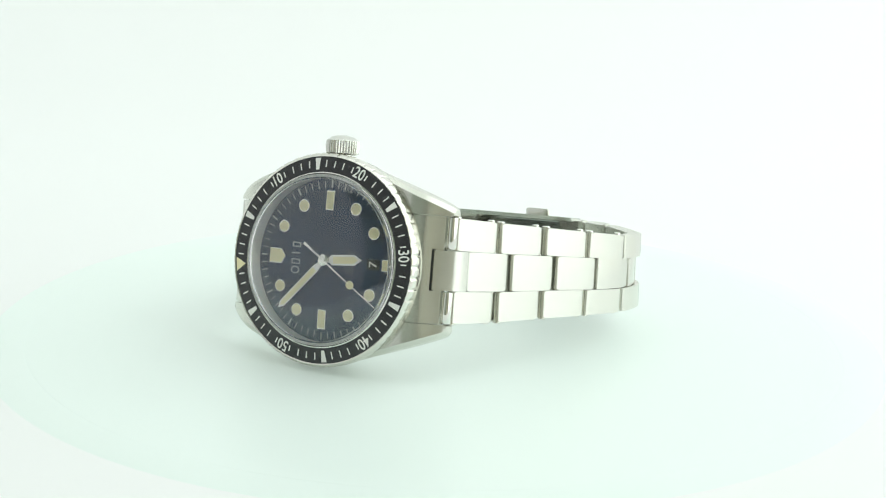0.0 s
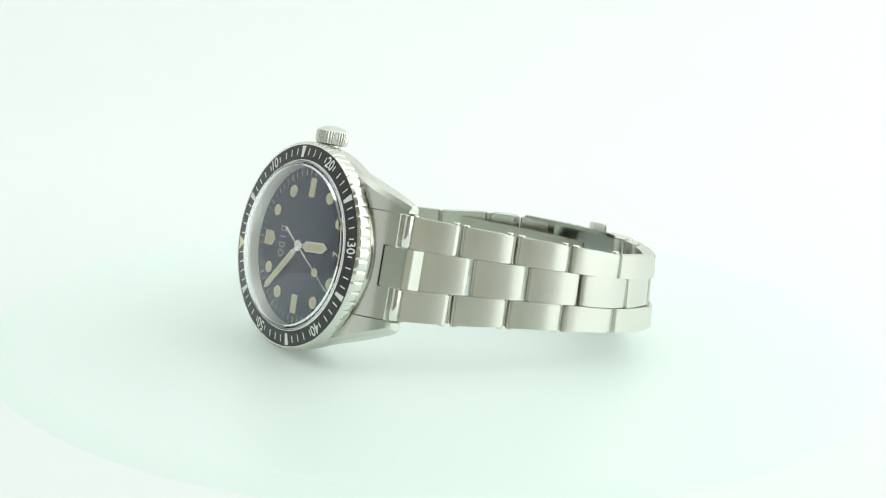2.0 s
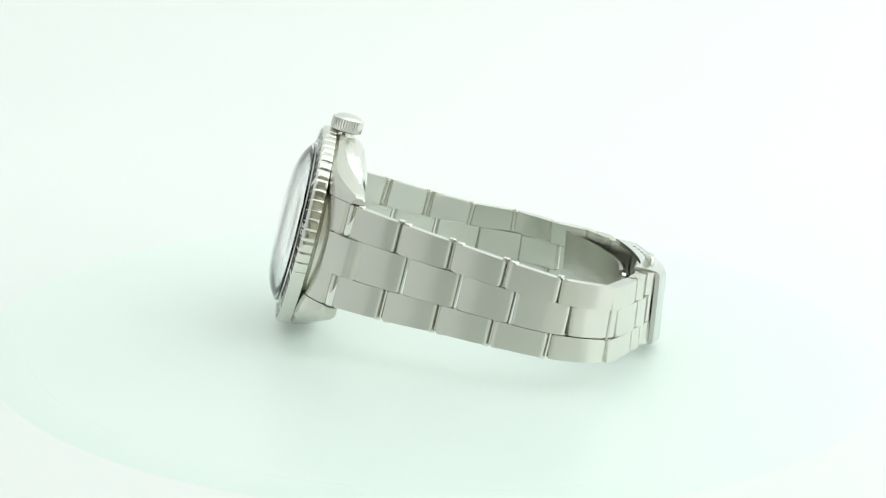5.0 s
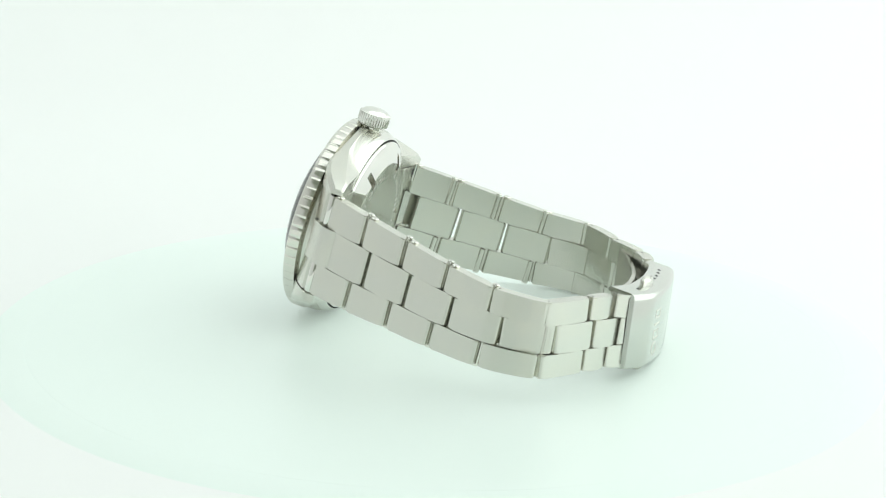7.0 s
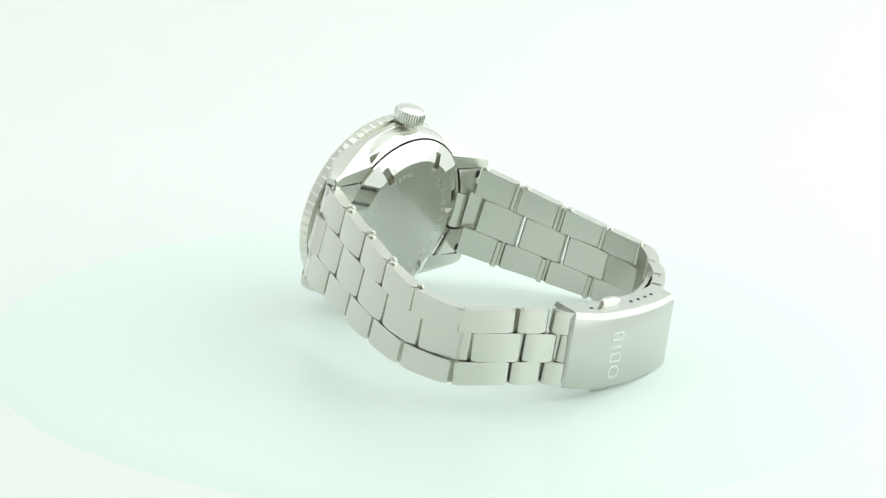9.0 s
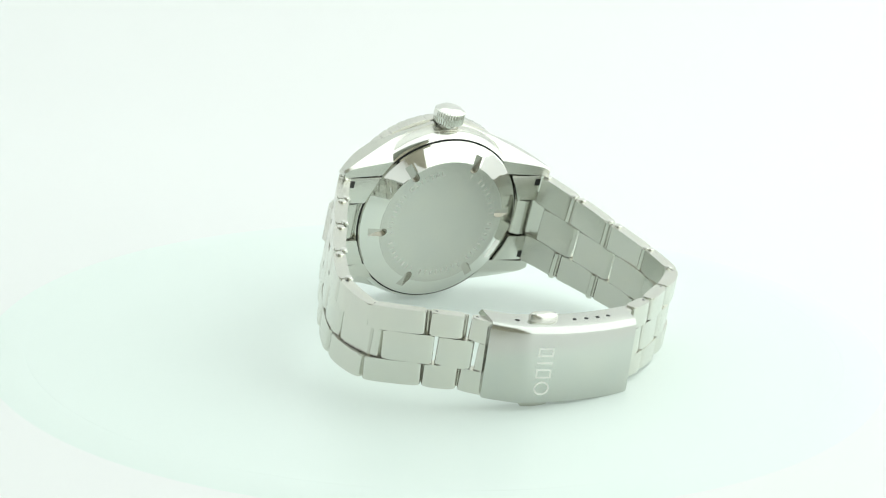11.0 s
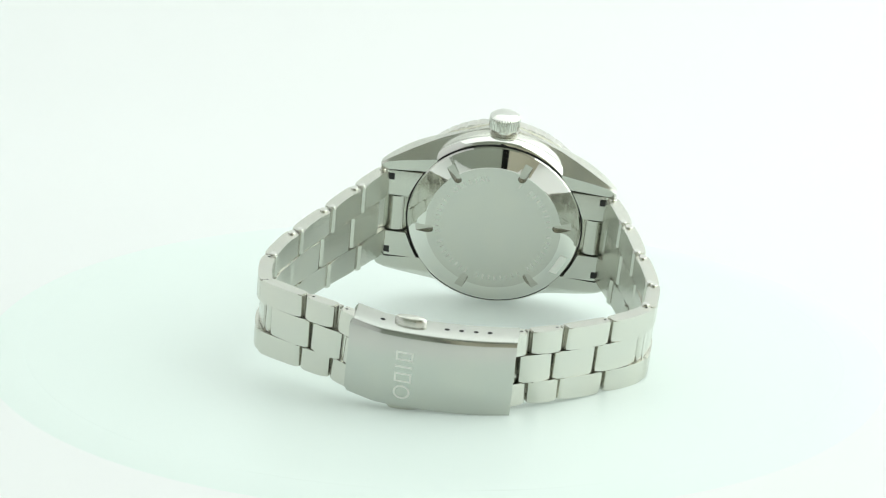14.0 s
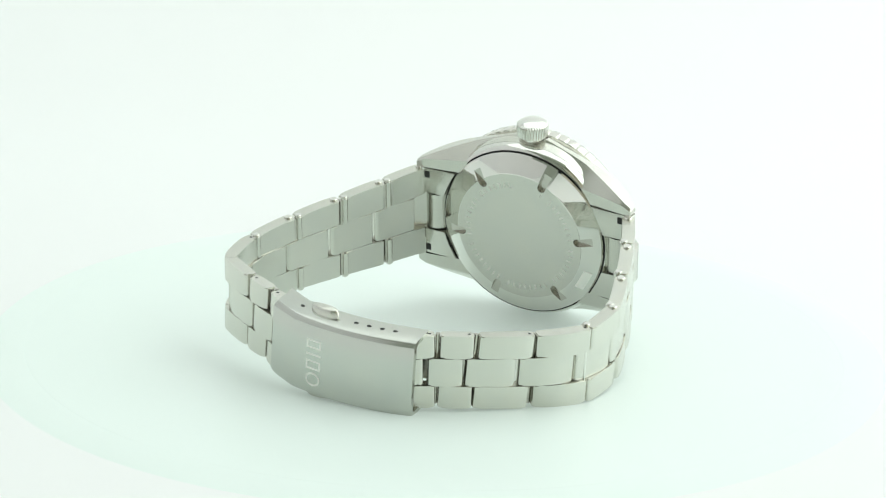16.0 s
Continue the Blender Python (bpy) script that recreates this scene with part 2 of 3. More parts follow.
def build_bezel():
    def coin(a, r, i):
        return r + 0.17 * (min(1.0, abs(math.sin(a * 30)) * 1.7) - 0.8) if 5 <= i <= 7 else r
    prof = [(16.4, 3.02), (16.4, 0.75), (19.72, 0.75), (19.72, 0.3), (19.9, 0.22), (20.25, 0.6), (20.4, 1.1), (20.3, 2.85), (19.5, 3.02)]
    bez = part("bezel", lathe(prof, 720, coin), M_SATIN_EDGE, watch, "steel bezel with a coin edge", sharp=45)
    bez.matrix_local = Matrix.Rotation(radians(-BEZEL_TURN), 4, "Y")
    prof = [(16.76, 0.7), (16.76, ins_y(16.76)), (19.7, ins_y(19.7)), (19.7, 0.72)]
    part("insert", lathe(prof, 160), M_BLACK, bez, "black bezel insert")
    part("crystal_ring", lathe([(16.38, 0.7), (16.38, -0.14), (16.52, -0.22), (16.74, -0.12), (16.74, 0.7)], 160), M_POLISH, bez)
    long_tick = finish(sector(17.65, 19.0, 0.24, 0.24, 0.03), "minute_tick", M_WHITE)
    short_tick = finish(sector(17.7, 18.85, 0.24, 0.24, 0.03), "minute_tick", M_WHITE)
    for k in range(60):
        if k % 5 == 0:
            continue
        near = k % 10 in (9, 1) and k not in (59, 1)
        part("minute_tick", short_tick if near else long_tick, None, bez, m=dial_turn(k + (0.12 if near and k % 10 == 9 else -0.12 if near else 0)))
    for k in (5, 15, 25, 35, 45, 55):
        part("five_minute_mark", sector(17.2, 19.45, 0.66, 1.2, 0.03), M_WHITE, bez, m=dial_turn(k))
    tri = loft([[(x, ins_y(x) - 0.05, z) for x, z in ((17.1, 0), (19.45, -1.35), (19.45, 1.35))],
                [(x, ins_y(x) + 0.07, z) for x, z in ((17.1, 0), (19.45, -1.35), (19.45, 1.35))]])
    part("zero_triangle", tri, M_LUME, bez, m=dial_turn(0))
    for k in (10, 20, 30, 40, 50):
        letters_part("numeral", str(k), 3.1, M_WHITE, bez, k, 18.35, ins_y(18.35) - 0.05, 0.8, slope=0.16)


DIAL_Y = 2.5


def plain_shape(outer, inner, place):
    """A flat raised outline between two rings, or a solid shape when inner is empty; place(p, level) sets it."""
    rings = [[place(p, 1) for p in outer], [place(p, 0) for p in outer]]
    if not inner:
        return loft(rings)
    rings += [[place(p, 0) for p in inner], [place(p, 1) for p in inner]]
    return loft(rings + rings[:1], False)


def oval(w, h, n=20):
    return [(w * math.cos(2 * math.pi * i / n), h * math.sin(2 * math.pi * i / n)) for i in range(n)]


def oblong(w, h):
    return [(-w, -h), (w, -h), (w, h), (-w, h)]


# oval, frame, bar and frame, along the second coordinate
MARK = [(oval(1.0, 0.92), oval(0.76, 0.66)), (oblong(1.0, 0.62), oblong(0.76, 0.38)), (oblong(1.0, 0.14), ()), (oblong(1.0, 0.6), oblong(0.76, 0.36))]


def build_dial():
    dial = part("dial", lathe([(0.001, DIAL_Y + 0.4), (0.001, DIAL_Y), (15.7, DIAL_Y), (15.85, DIAL_Y + 0.4)], 128, closed=False),
                M_DIAL, watch, "dark blue dial with cream markers")
    thin = finish(block(13.5, 14.7, DIAL_Y - 0.04, DIAL_Y + 0.02, -0.08, 0.08), "minute_mark", M_GREYPRINT)
    broad = finish(block(13.6, 14.9, DIAL_Y - 0.04, DIAL_Y + 0.02, -0.15, 0.15), "minute_mark", M_GREYPRINT)
    for k in range(60):
        part("minute_mark", thin if k % 5 else broad, None, dial, m=dial_turn(k))

    def marker(pts, minute):
        cx = sum(p[0] for p in pts) / len(pts)
        rim = [(cx + (x - cx) * 1.0 + (0.16 if x > cx else -0.16), z + (0.16 if z > 0 else -0.16 if z < 0 else 0)) for x, z in pts]
        ob = part("index_frame", prism(rim, DIAL_Y - 0.22, DIAL_Y + 0.05, 0.05), M_POLISH, dial, m=dial_turn(minute))
        part("index_lume", prism(pts, DIAL_Y - 0.30, DIAL_Y - 0.1), M_LUME, dial, m=dial_turn(minute))
        return ob

    for k in (5, 10, 20, 25, 35, 40, 50, 55):
        dot = [(11.5 + 1.02 * math.cos(i * math.pi / 12), 1.02 * math.sin(i * math.pi / 12)) for i in range(24)]
        ring = [(11.5 + 1.2 * math.cos(i * math.pi / 12), 1.2 * math.sin(i * math.pi / 12)) for i in range(24)]
        part("index_frame", prism(ring, DIAL_Y - 0.2, DIAL_Y + 0.05), M_POLISH, dial, m=dial_turn(k))
        part("index_lume", prism(dot, DIAL_Y - 0.28, DIAL_Y - 0.1), M_LUME, dial, m=dial_turn(k))
    for k in (15, 45):
        marker([(9.6, -0.75), (12.9, -0.75), (12.9, 0.75), (9.6, 0.75)], k)
    marker([(9.3, 0.0), (10.2, -1.3), (12.7, -1.3), (12.7, 1.3), (10.2, 1.3)], 0)
    marker([(12.3, -0.95), (13.3, -0.95), (13.3, 0.95), (12.3, 0.95)], 30)
    part("date_window", block(8.9, 11.6, DIAL_Y - 0.05, DIAL_Y + 0.03, -1.0, 1.0), M_BLACK, dial, "black date window", m=dial_turn(30))
    letters_part("date_numeral", "7", 2.3, M_WHITE, dial, 30, 10.2, DIAL_Y - 0.09, 1.0, True)
    # maker's mark as four plain shapes, and small print as bars
    for i, (outer, inner) in enumerate(MARK):
        zc = -2.4 + i * 1.62
        part("maker_mark", plain_shape(outer, inner, lambda p, lv: (-6.85 - 0.95 * p[0], DIAL_Y + (0.02 if lv else -0.06), zc + 0.8 * p[1])), M_GREYPRINT, dial)
    for x, w in ((4.2, 1.9), (5.0, 2.4), (5.8, 2.1)):
        part("small_print", block(x, x + 0.3, DIAL_Y - 0.04, DIAL_Y + 0.02, -w, w), M_DIMPRINT, dial)


def build_movement_pointers():
    """Hour, minute and seconds pointers on one centre post, stopped at one moment."""
    def pointer(name, outline, lume, y, minute, label):
        ob = part(name, prism(outline, y - 0.12, y + 0.12, 0.04), M_BRIGHT, watch, label, m=dial_turn(minute))
        part("lume", prism(lume, y - 0.17, y - 0.05), M_LUME, ob, "cream lume filling")
        return ob
    pointer("hour_hand", [(-0.9, -0.45), (1.2, -0.5), (1.6, -1.0), (6.6, -1.0), (8.1, 0.0), (6.6, 1.0), (1.6, 1.0), (1.2, 0.5), (-0.9, 0.45)],
            [(2.0, -0.68), (6.5, -0.68), (7.4, 0.0), (6.5, 0.68), (2.0, 0.68)], DIAL_Y - 0.55, 29.3, "steel hour pointer with cream lume")
    pointer("minute_hand", [(-0.9, -0.4), (1.6, -0.45), (2.2, -0.72), (12.5, -0.66), (13.7, 0.0), (12.5, 0.66), (2.2, 0.72), (1.6, 0.45), (-0.9, 0.4)],
            [(2.6, -0.52), (12.2, -0.46), (13.0, 0.0), (12.2, 0.46), (2.6, 0.52)], DIAL_Y - 0.9, 52.3, "steel minute pointer with cream lume")
    sec = part("seconds_hand", prism([(-5.4, -0.3), (-2.5, -0.16), (0, -0.14), (14.3, -0.08), (14.3, 0.08), (0, 0.14), (-2.5, 0.16), (-5.4, 0.3)], DIAL_Y - 1.28, DIAL_Y - 1.16),
               M_POLISH, watch, "thin steel seconds pointer", m=dial_turn(35.6))
    part("lume_dot", prism([(7.6 + 0.8 * math.cos(i * math.pi / 10), 0.8 * math.sin(i * math.pi / 10)) for i in range(20)], DIAL_Y - 1.36, DIAL_Y - 1.2), M_LUME, sec)
    part("hub", lathe([(0.001, DIAL_Y - 1.5), (0.7, DIAL_Y - 1.45), (1.1, DIAL_Y - 1.2), (1.1, DIAL_Y - 0.02), (0.001, DIAL_Y - 0.02)], 40, closed=False), M_POLISH, watch)


def build_crystal():
    n = 30
    out = [(max(16.3 * i / n, 0.001), -3.65 + 2.85 * (i / n) ** 5.0) for i in range(n + 1)] + [(16.3, -0.4), (16.3, 0.0)]
    inn = [(max(15.2 * i / n, 0.001), -2.5 + 2.1 * (i / n) ** 5.0) for i in range(n + 1)] + [(15.2, 0.0)]
    prof = out + list(reversed(inn))
    ob = part("crystal", lathe(prof, 128, closed=False), M_GLASS, watch, "domed clear sapphire crystal", sharp=50)
    ob.visible_shadow = False
    part("crystal_gasket", lathe([(15.4, 0.03), (16.31, 0.03), (16.31, -0.12), (16.37, -0.12), (16.37, 0.14), (15.4, 0.14)], 128),
         M_NYLON, watch, "white nylon gasket under the crystal")
    part("inner_ring", lathe([(16.1, 0.16), (16.38, 0.16), (16.38, 2.46), (15.25, 2.46), (15.35, 2.2)], 128), M_BRIGHT, watch, "bright sloping steel ring round the dial")


def lug_section(x, sx, sz):
    """Ring of the lug's cross-section at distance x from the case's middle."""
    u = max(0.0, (x - 15.0) / 9.0)
    tip = 11.7 if sz > 0 else 12.2
    zo = tip + (20.0 - tip) * (max(0.0, 24.0 - x) / 21.0) ** 0.86
    zi = 10.25
    yf = 2.9 + 4.6 * u ** 1.9
    yb = 8.2 + 1.9 * max(0.0, (x - 8) / 16.0)
    c, d = 0.9, 0.5 + 3.0 * min(1.0, max(0.0, (22.5 - x) / 10.0))
    ring = [(yf, zi), (yf, zo - c), (yf + c * 0.8, zo), (yb - d, zo), (yb, zo - d), (yb, zi)]
    return [(sx * x, y, sz * z) for y, z in ring]


def build_case():
    prof = [(15.0, 3.04), (19.2, 3.04), (19.75, 3.6), (19.8, 6.0), (19.45, 7.0), (15.0, 7.0)]
    part("case_middle", lathe(prof, 160), M_BRUSH_CASE, watch, "brushed steel case")
    part("back_rim", lathe([(16.5, 6.9), (19.4, 6.95), (19.3, 7.5), (18.9, 8.2), (18.6, 8.65), (18.35, 8.78), (18.22, 8.5), (16.5, 8.4)], 160), M_POLISH, watch, "polished rounded case rim")
    for sx in (1, -1):
        for sz in (1, -1):
            xs = [3, 6, 9, 12, 15, 17, 18.5, 20, 21.3, 22.5, 23.4, 23.9]
            secs = [lug_section(x, sx, sz) for x in xs]
            last = []
            for x, y, z in secs[-1]:
                last.append((x + sx * 0.25, 8.9 + (y - 8.9) * 0.8, sz * 10.9 + (z - sz * 10.9) * 0.7))
            bm = loft(secs + [last])
            part("lug", bm, M_BRUSH_CASE, watch, sharp=25)
    # end pieces of the bracelet between the lugs: a bent front plate, two hooks behind and a tongue in the middle
    for sx in (1, -1):
        def front(x):
            u = max(0.0, (x - 15.0) / 9.0)
            return 3.05 + 4.75 * u ** 1.9
        secs = []
        for x in (16.0, 17.5, 19.0, 20.5, 21.6, 22.5, 22.9):
            yf = front(x)
            yb = yf + 1.3
            secs.append([(sx * x, yf, -10.1), (sx * x, yf, 10.1), (sx * x, yb, 10.1), (sx * x, yb, -10.1)])
        end = part("end_piece", loft(secs), M_BRUSH, watch, "brushed steel end piece between the lugs", sharp=28)
        for sz in (1, -1):
            pts = [(sx * 18.0, sz * 4.3), (sx * 17.0, sz * 7.0), (sx * 15.4, sz * 10.0), (sx * 22.5, sz * 10.0), (sx * 22.5, sz * 4.3)]
            part("hook", prism(pts, 7.5, 9.7, 0.12), M_BRUSH, end, sharp=28)
            part("bar_slot", block(min(sx * 21.2, sx * 22.6), max(sx * 21.2, sx * 22.6), 8.5, 9.73, sz * 8.6 - 0.75, sz * 8.6 + 0.75), M_HOLE, end, "dark slot")
            tube = lathe([(0.001, -3.0), (1.0, -3.0), (1.05, -2.9), (1.05, 2.9), (1.0, 3.0), (0.001, 3.0)], 28, closed=False)
            bmesh.ops.rotate(tube, verts=tube.verts, cent=(0, 0, 0), matrix=Matrix.Rotation(radians(90), 3, "X"))
            bmesh.ops.translate(tube, verts=tube.verts, vec=(sx * 23.35, 8.55, sz * 7.0))
            part("hinge_tube", tube, M_POLISH, end, "polished hinge tube")
            pin = lathe([(0.001, -1.9), (0.5, -1.9), (0.5, 1.9), (0.001, 1.9)], 16, closed=False)
            bmesh.ops.rotate(pin, verts=pin.verts, cent=(0, 0, 0), matrix=Matrix.Rotation(radians(90), 3, "X"))
            bmesh.ops.translate(pin, verts=pin.verts, vec=(sx * 22.75, 9.72, sz * 8.3))
            part("spring_bar", pin, M_POLISH, end)
        prof = [(18.5, 5.6), (18.5, 8.3), (18.9, 8.9), (19.7, 9.35), (20.7, 9.5), (21.6, 9.35), (22.3, 8.9), (22.7, 8.3), (22.7, 7.4), (21.0, 5.6)]
        part("centre_knuckle", loft([[(sx * x, y, z) for x, y in prof] for z in (-3.9, 3.9)]), M_BRUSH, end, "rounded knuckle of the end piece")
        secs = []
        for x in (21.6, 21.85, 22.6, 23.2, 23.8, 24.5, 25.5, 25.8):
            yf = 4.95 + (x - 21.6) * 0.97 - 0.2 * math.sin(math.pi * (x - 21.6) / 4.2)
            e = 0.35 if x in (21.6, 25.8) else 0.0
            secs.append([(sx * x, yf + e, -3.75), (sx * x, yf + e, 3.75), (sx * x, yf + 2.9 - e, 3.75), (sx * x, yf + 2.9 - e, -3.75)])
        part("tongue", loft(secs), M_BRUSH, end, sharp=28)
        part("tongue_seam", block(min(sx * 21.15, sx * 21.75), max(sx * 21.15, sx * 21.75), front(21.15) - 0.08, front(21.15) + 1.2, -3.9, 3.9), M_HOLE, end, "dark seam")


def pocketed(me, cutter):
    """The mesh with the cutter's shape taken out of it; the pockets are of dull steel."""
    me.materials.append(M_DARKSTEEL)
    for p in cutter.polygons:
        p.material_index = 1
    a, b = new("solid", me), new("cutter", cutter)
    mod = a.modifiers.new("pockets", "BOOLEAN")
    mod.operation, mod.object, mod.solver = "DIFFERENCE", b, "EXACT"
    bpy.context.view_layer.update()
    out = bpy.data.meshes.new_from_object(a.evaluated_get(bpy.context.evaluated_depsgraph_get()))
    bpy.data.objects.remove(a)
    bpy.data.objects.remove(b)
    bm = bmesh.new()
    bm.from_mesh(out)
    for e in bm.edges:
        e.smooth = len(e.link_faces) == 2 and e.calc_face_angle(0.0) < radians(9)
    for f in bm.faces:
        f.smooth = len(f.verts) < 5 and abs(f.normal.y) < 0.97
    bm.to_mesh(out)
    bm.free()
    return out


def build_caseback():
    prof = [(0.001, 10.85), (14.05, 10.85), (14.2, 10.8), (17.75, 9.3), (18.0, 9.05), (18.05, 8.3), (0.001, 8.3)]
    slots = bmesh.new()
    for k in range(6):
        pts = [(16.8, -0.86), (16.8, 0.86)] + [(13.2 - 0.86 * math.cos(a), 0.86 * math.sin(a)) for a in [math.pi / 2 - math.pi * i / 8 for i in range(9)]]
        join_into(slots, prism(pts, 9.95, 12.0), Matrix.Rotation(radians(60 * k + 8), 4, "Y"))
    slots = finish(slots, "slots", M_DARKSTEEL)
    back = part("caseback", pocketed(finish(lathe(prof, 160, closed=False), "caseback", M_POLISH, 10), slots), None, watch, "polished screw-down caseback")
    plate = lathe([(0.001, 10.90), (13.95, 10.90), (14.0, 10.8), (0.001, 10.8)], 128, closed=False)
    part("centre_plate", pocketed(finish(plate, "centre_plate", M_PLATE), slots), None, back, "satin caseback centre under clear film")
    bpy.data.meshes.remove(slots)
    part("gasket", lathe([(18.05, 8.3), (18.05, 8.78), (18.22, 8.78), (18.22, 8.3)], 128), M_HOLE, back, "thin dark gap round the caseback")
    # engraved ring: one word that can be read, the rest as short bars
    def ring_place(deg, r, y):
        """deg from the crown towards 6; tops outwards, seen from behind."""
        a = radians(deg)
        out = Vector((math.sin(a), 0, math.cos(a)))
        front = Vector((0, 1, 0))
        return mm_pose(out * r + Vector((0, y, 0)), out.cross(front), out, front)
    for i, ch in enumerate("CRYSTAL"):
        part("engraved_letter", flat_text(ch, 1.55, 0.03), M_ETCH, back, m=ring_place(47 - 6.2 * i, 11.6, 10.915))
    rng = random.Random(4)
    for k in range(46):
        deg = 57 + k * 6.2
        if deg > 352 or k % 9 == 8:
            continue
        h, w = 0.45 + 0.15 * rng.random(), 0.10 + 0.14 * rng.random()
        bm = block(-w, w, -0.5 + h * 0.1, h, -0.02, 0.02)
        part("engraved_bar", bm, M_ETCH, back, m=ring_place(deg, 11.6, 10.905))
    # serial number as a plain pale bar on the bevel
    m = ring_place(-116, 15.9, 10.06) @ Matrix.Rotation(radians(-20.3), 4, "X")
    part("serial_bar", block(-2.3, 2.3, -0.95, 0.95, -0.05, 0.06), M_BRIGHT, back, "pale engraved serial bar", m=m)


def build_crown():
    def ridged(a, r, i):
        return r + 0.09 * math.sin(a * 36) if 2 <= i <= 4 else r
    prof = [(0.001, 0.0), (2.5, 0.0), (3.05, 0.3), (3.18, 1.5), (3.1, 2.7), (2.8, 2.95), (2.7, 3.0), (2.3, 3.35), (1.3, 3.68), (0.001, 3.8)]
    bm = lathe(prof, 432, ridged, closed=False)
    m = Matrix.Translation(Vector((0.1, 4.7, 20.25)) * MM) @ Matrix.Rotation(radians(90), 4, "X")
    part("crown", bm, M_POLISH, watch, "ridged steel crown", m=m)
    bm = lathe([(0.001, -3.0), (2.0, -3.0), (2.0, 0.2), (0.001, 0.2)], 48, closed=False)
    part("crown_tube", bm, M_POLISH, watch, m=m)


# ---- bracelet: joints on the outer face, (x, y, middle height, half width) ----
SIDE_SIX = [(24.2, 8.2, 0.0, 10.0), (28.8, 17.5, 0.1, 9.5), (33.4, 27.5, 0.5, 8.8), (38.0, 37.6, 0.8, 8.2), (41.2, 48.1, 1.1, 7.65),
            (39.9, 59.2, 2.1, 7.3), (30.5, 65.2, 3.5, 7.15), (24.2, 68.0, 3.9, 7.1), (17.0, 72.2, 4.0, 7.0)]
SIDE_TWELVE = [(-24.2, 8.2, 0.0, 10.0), (-28.2, 17.5, -0.4, 9.5), (-31.6, 27.6, -0.5, 8.7), (-34.6, 38.1, -0.5, 8.0), (-33.9, 49.1, 0.8, 7.6),
               (-26.2, 57.2, 1.9, 7.3), (-18.0, 64.4, 3.5, 7.15), (-12.0, 67.8, 3.9, 7.1), (-5.0, 71.5, 4.0, 7.0)]


def lean(y):
    """How the pieces turn upright towards the clasp: the up direction in the watch's space."""
    u = min(1.0, max(0.0, (y - 35.0) / 30.0))
    return Vector((0.0, -0.17 * u, 1.0)).normalized()


def strap_piece(L, z00, z01, z10, z11, thick, arch, gap):
    """A rounded plate: along x, outer face at y = 0 and inward to -y, between z edges at either end."""
    h = L / 2 - gap
    r, run = 0.5, 0.95
    prof = []
    for i in range(5):
        a = math.pi / 2 * i / 4
        prof.append((-h + run - run * math.cos(a), -r + r * math.sin(a)))
    for i in range(1, 6):
        x = -h + run + (2 * h - 2 * run) * i / 6
        prof.append((x, arch * (1 - (x / h) ** 2)))
    for i in range(5):
        a = math.pi / 2 * i / 4
        prof.append((h - run + run * math.sin(a), -r + r * math.cos(a)))
    q = 0.5
    prof += [(h, -thick + q), (h - q, -thick)]
    for i in range(1, 4):
        x = h - q - (2 * h - 2 * q) * i / 4
        prof.append((x, -thick + arch * 0.8 * (1 - (x / h) ** 2)))
    prof += [(-h + q, -thick), (-h, -thick + q)]
    s0, s1 = [], []
    for x, y in prof:
        u = x / L + 0.5
        s0.append((x, y, z00 + (z10 - z00) * u))
        s1.append((x, y, z01 + (z11 - z01) * u))
    bm = loft([s0, s1])
    caps = [e for e in bm.edges if any(len(f.verts) > 6 for f in e.link_faces)]
    bmesh.ops.bevel(bm, geom=caps, offset=0.2, segments=2, affect="EDGES")
    return bm


def chord_pose(a, b, sx):
    """Pose with x along the chord, y outwards and z up; also its length."""
    a, b = Vector(a), Vector(b)
    e1 = (b - a).normalized()
    up = lean((a.y + b.y) / 2)
    up = (up - e1 * up.dot(e1)).normalized()
    e2 = up.cross(e1)
    if sx > 0:
        e2 = -e2
    return (a + b) / 2, e1, e2, e1.cross(e2), (b - a).length


def stud(r, z0, z1, x, y, s):
    """A round pin along z from z0 to its softly domed end at z1, on the side s."""
    prof = [(0.001, z0), (r, z0), (r, z1 - 0.16), (r * 0.86, z1 - 0.03), (r * 0.5, z1), (0.001, z1 + 0.02)]
    bm = bmesh.new()
    n = 20
    rows = [[bm.verts.new((x + q * math.cos(2 * math.pi * k / n), y + q * math.sin(2 * math.pi * k / n), s * z)) for k in range(n)] for q, z in prof]
    for a, b in zip(rows, rows[1:]):
        for k in range(n):
            bm.faces.new((a[k], a[(k + 1) % n], b[(k + 1) % n], b[k]))
    return bm


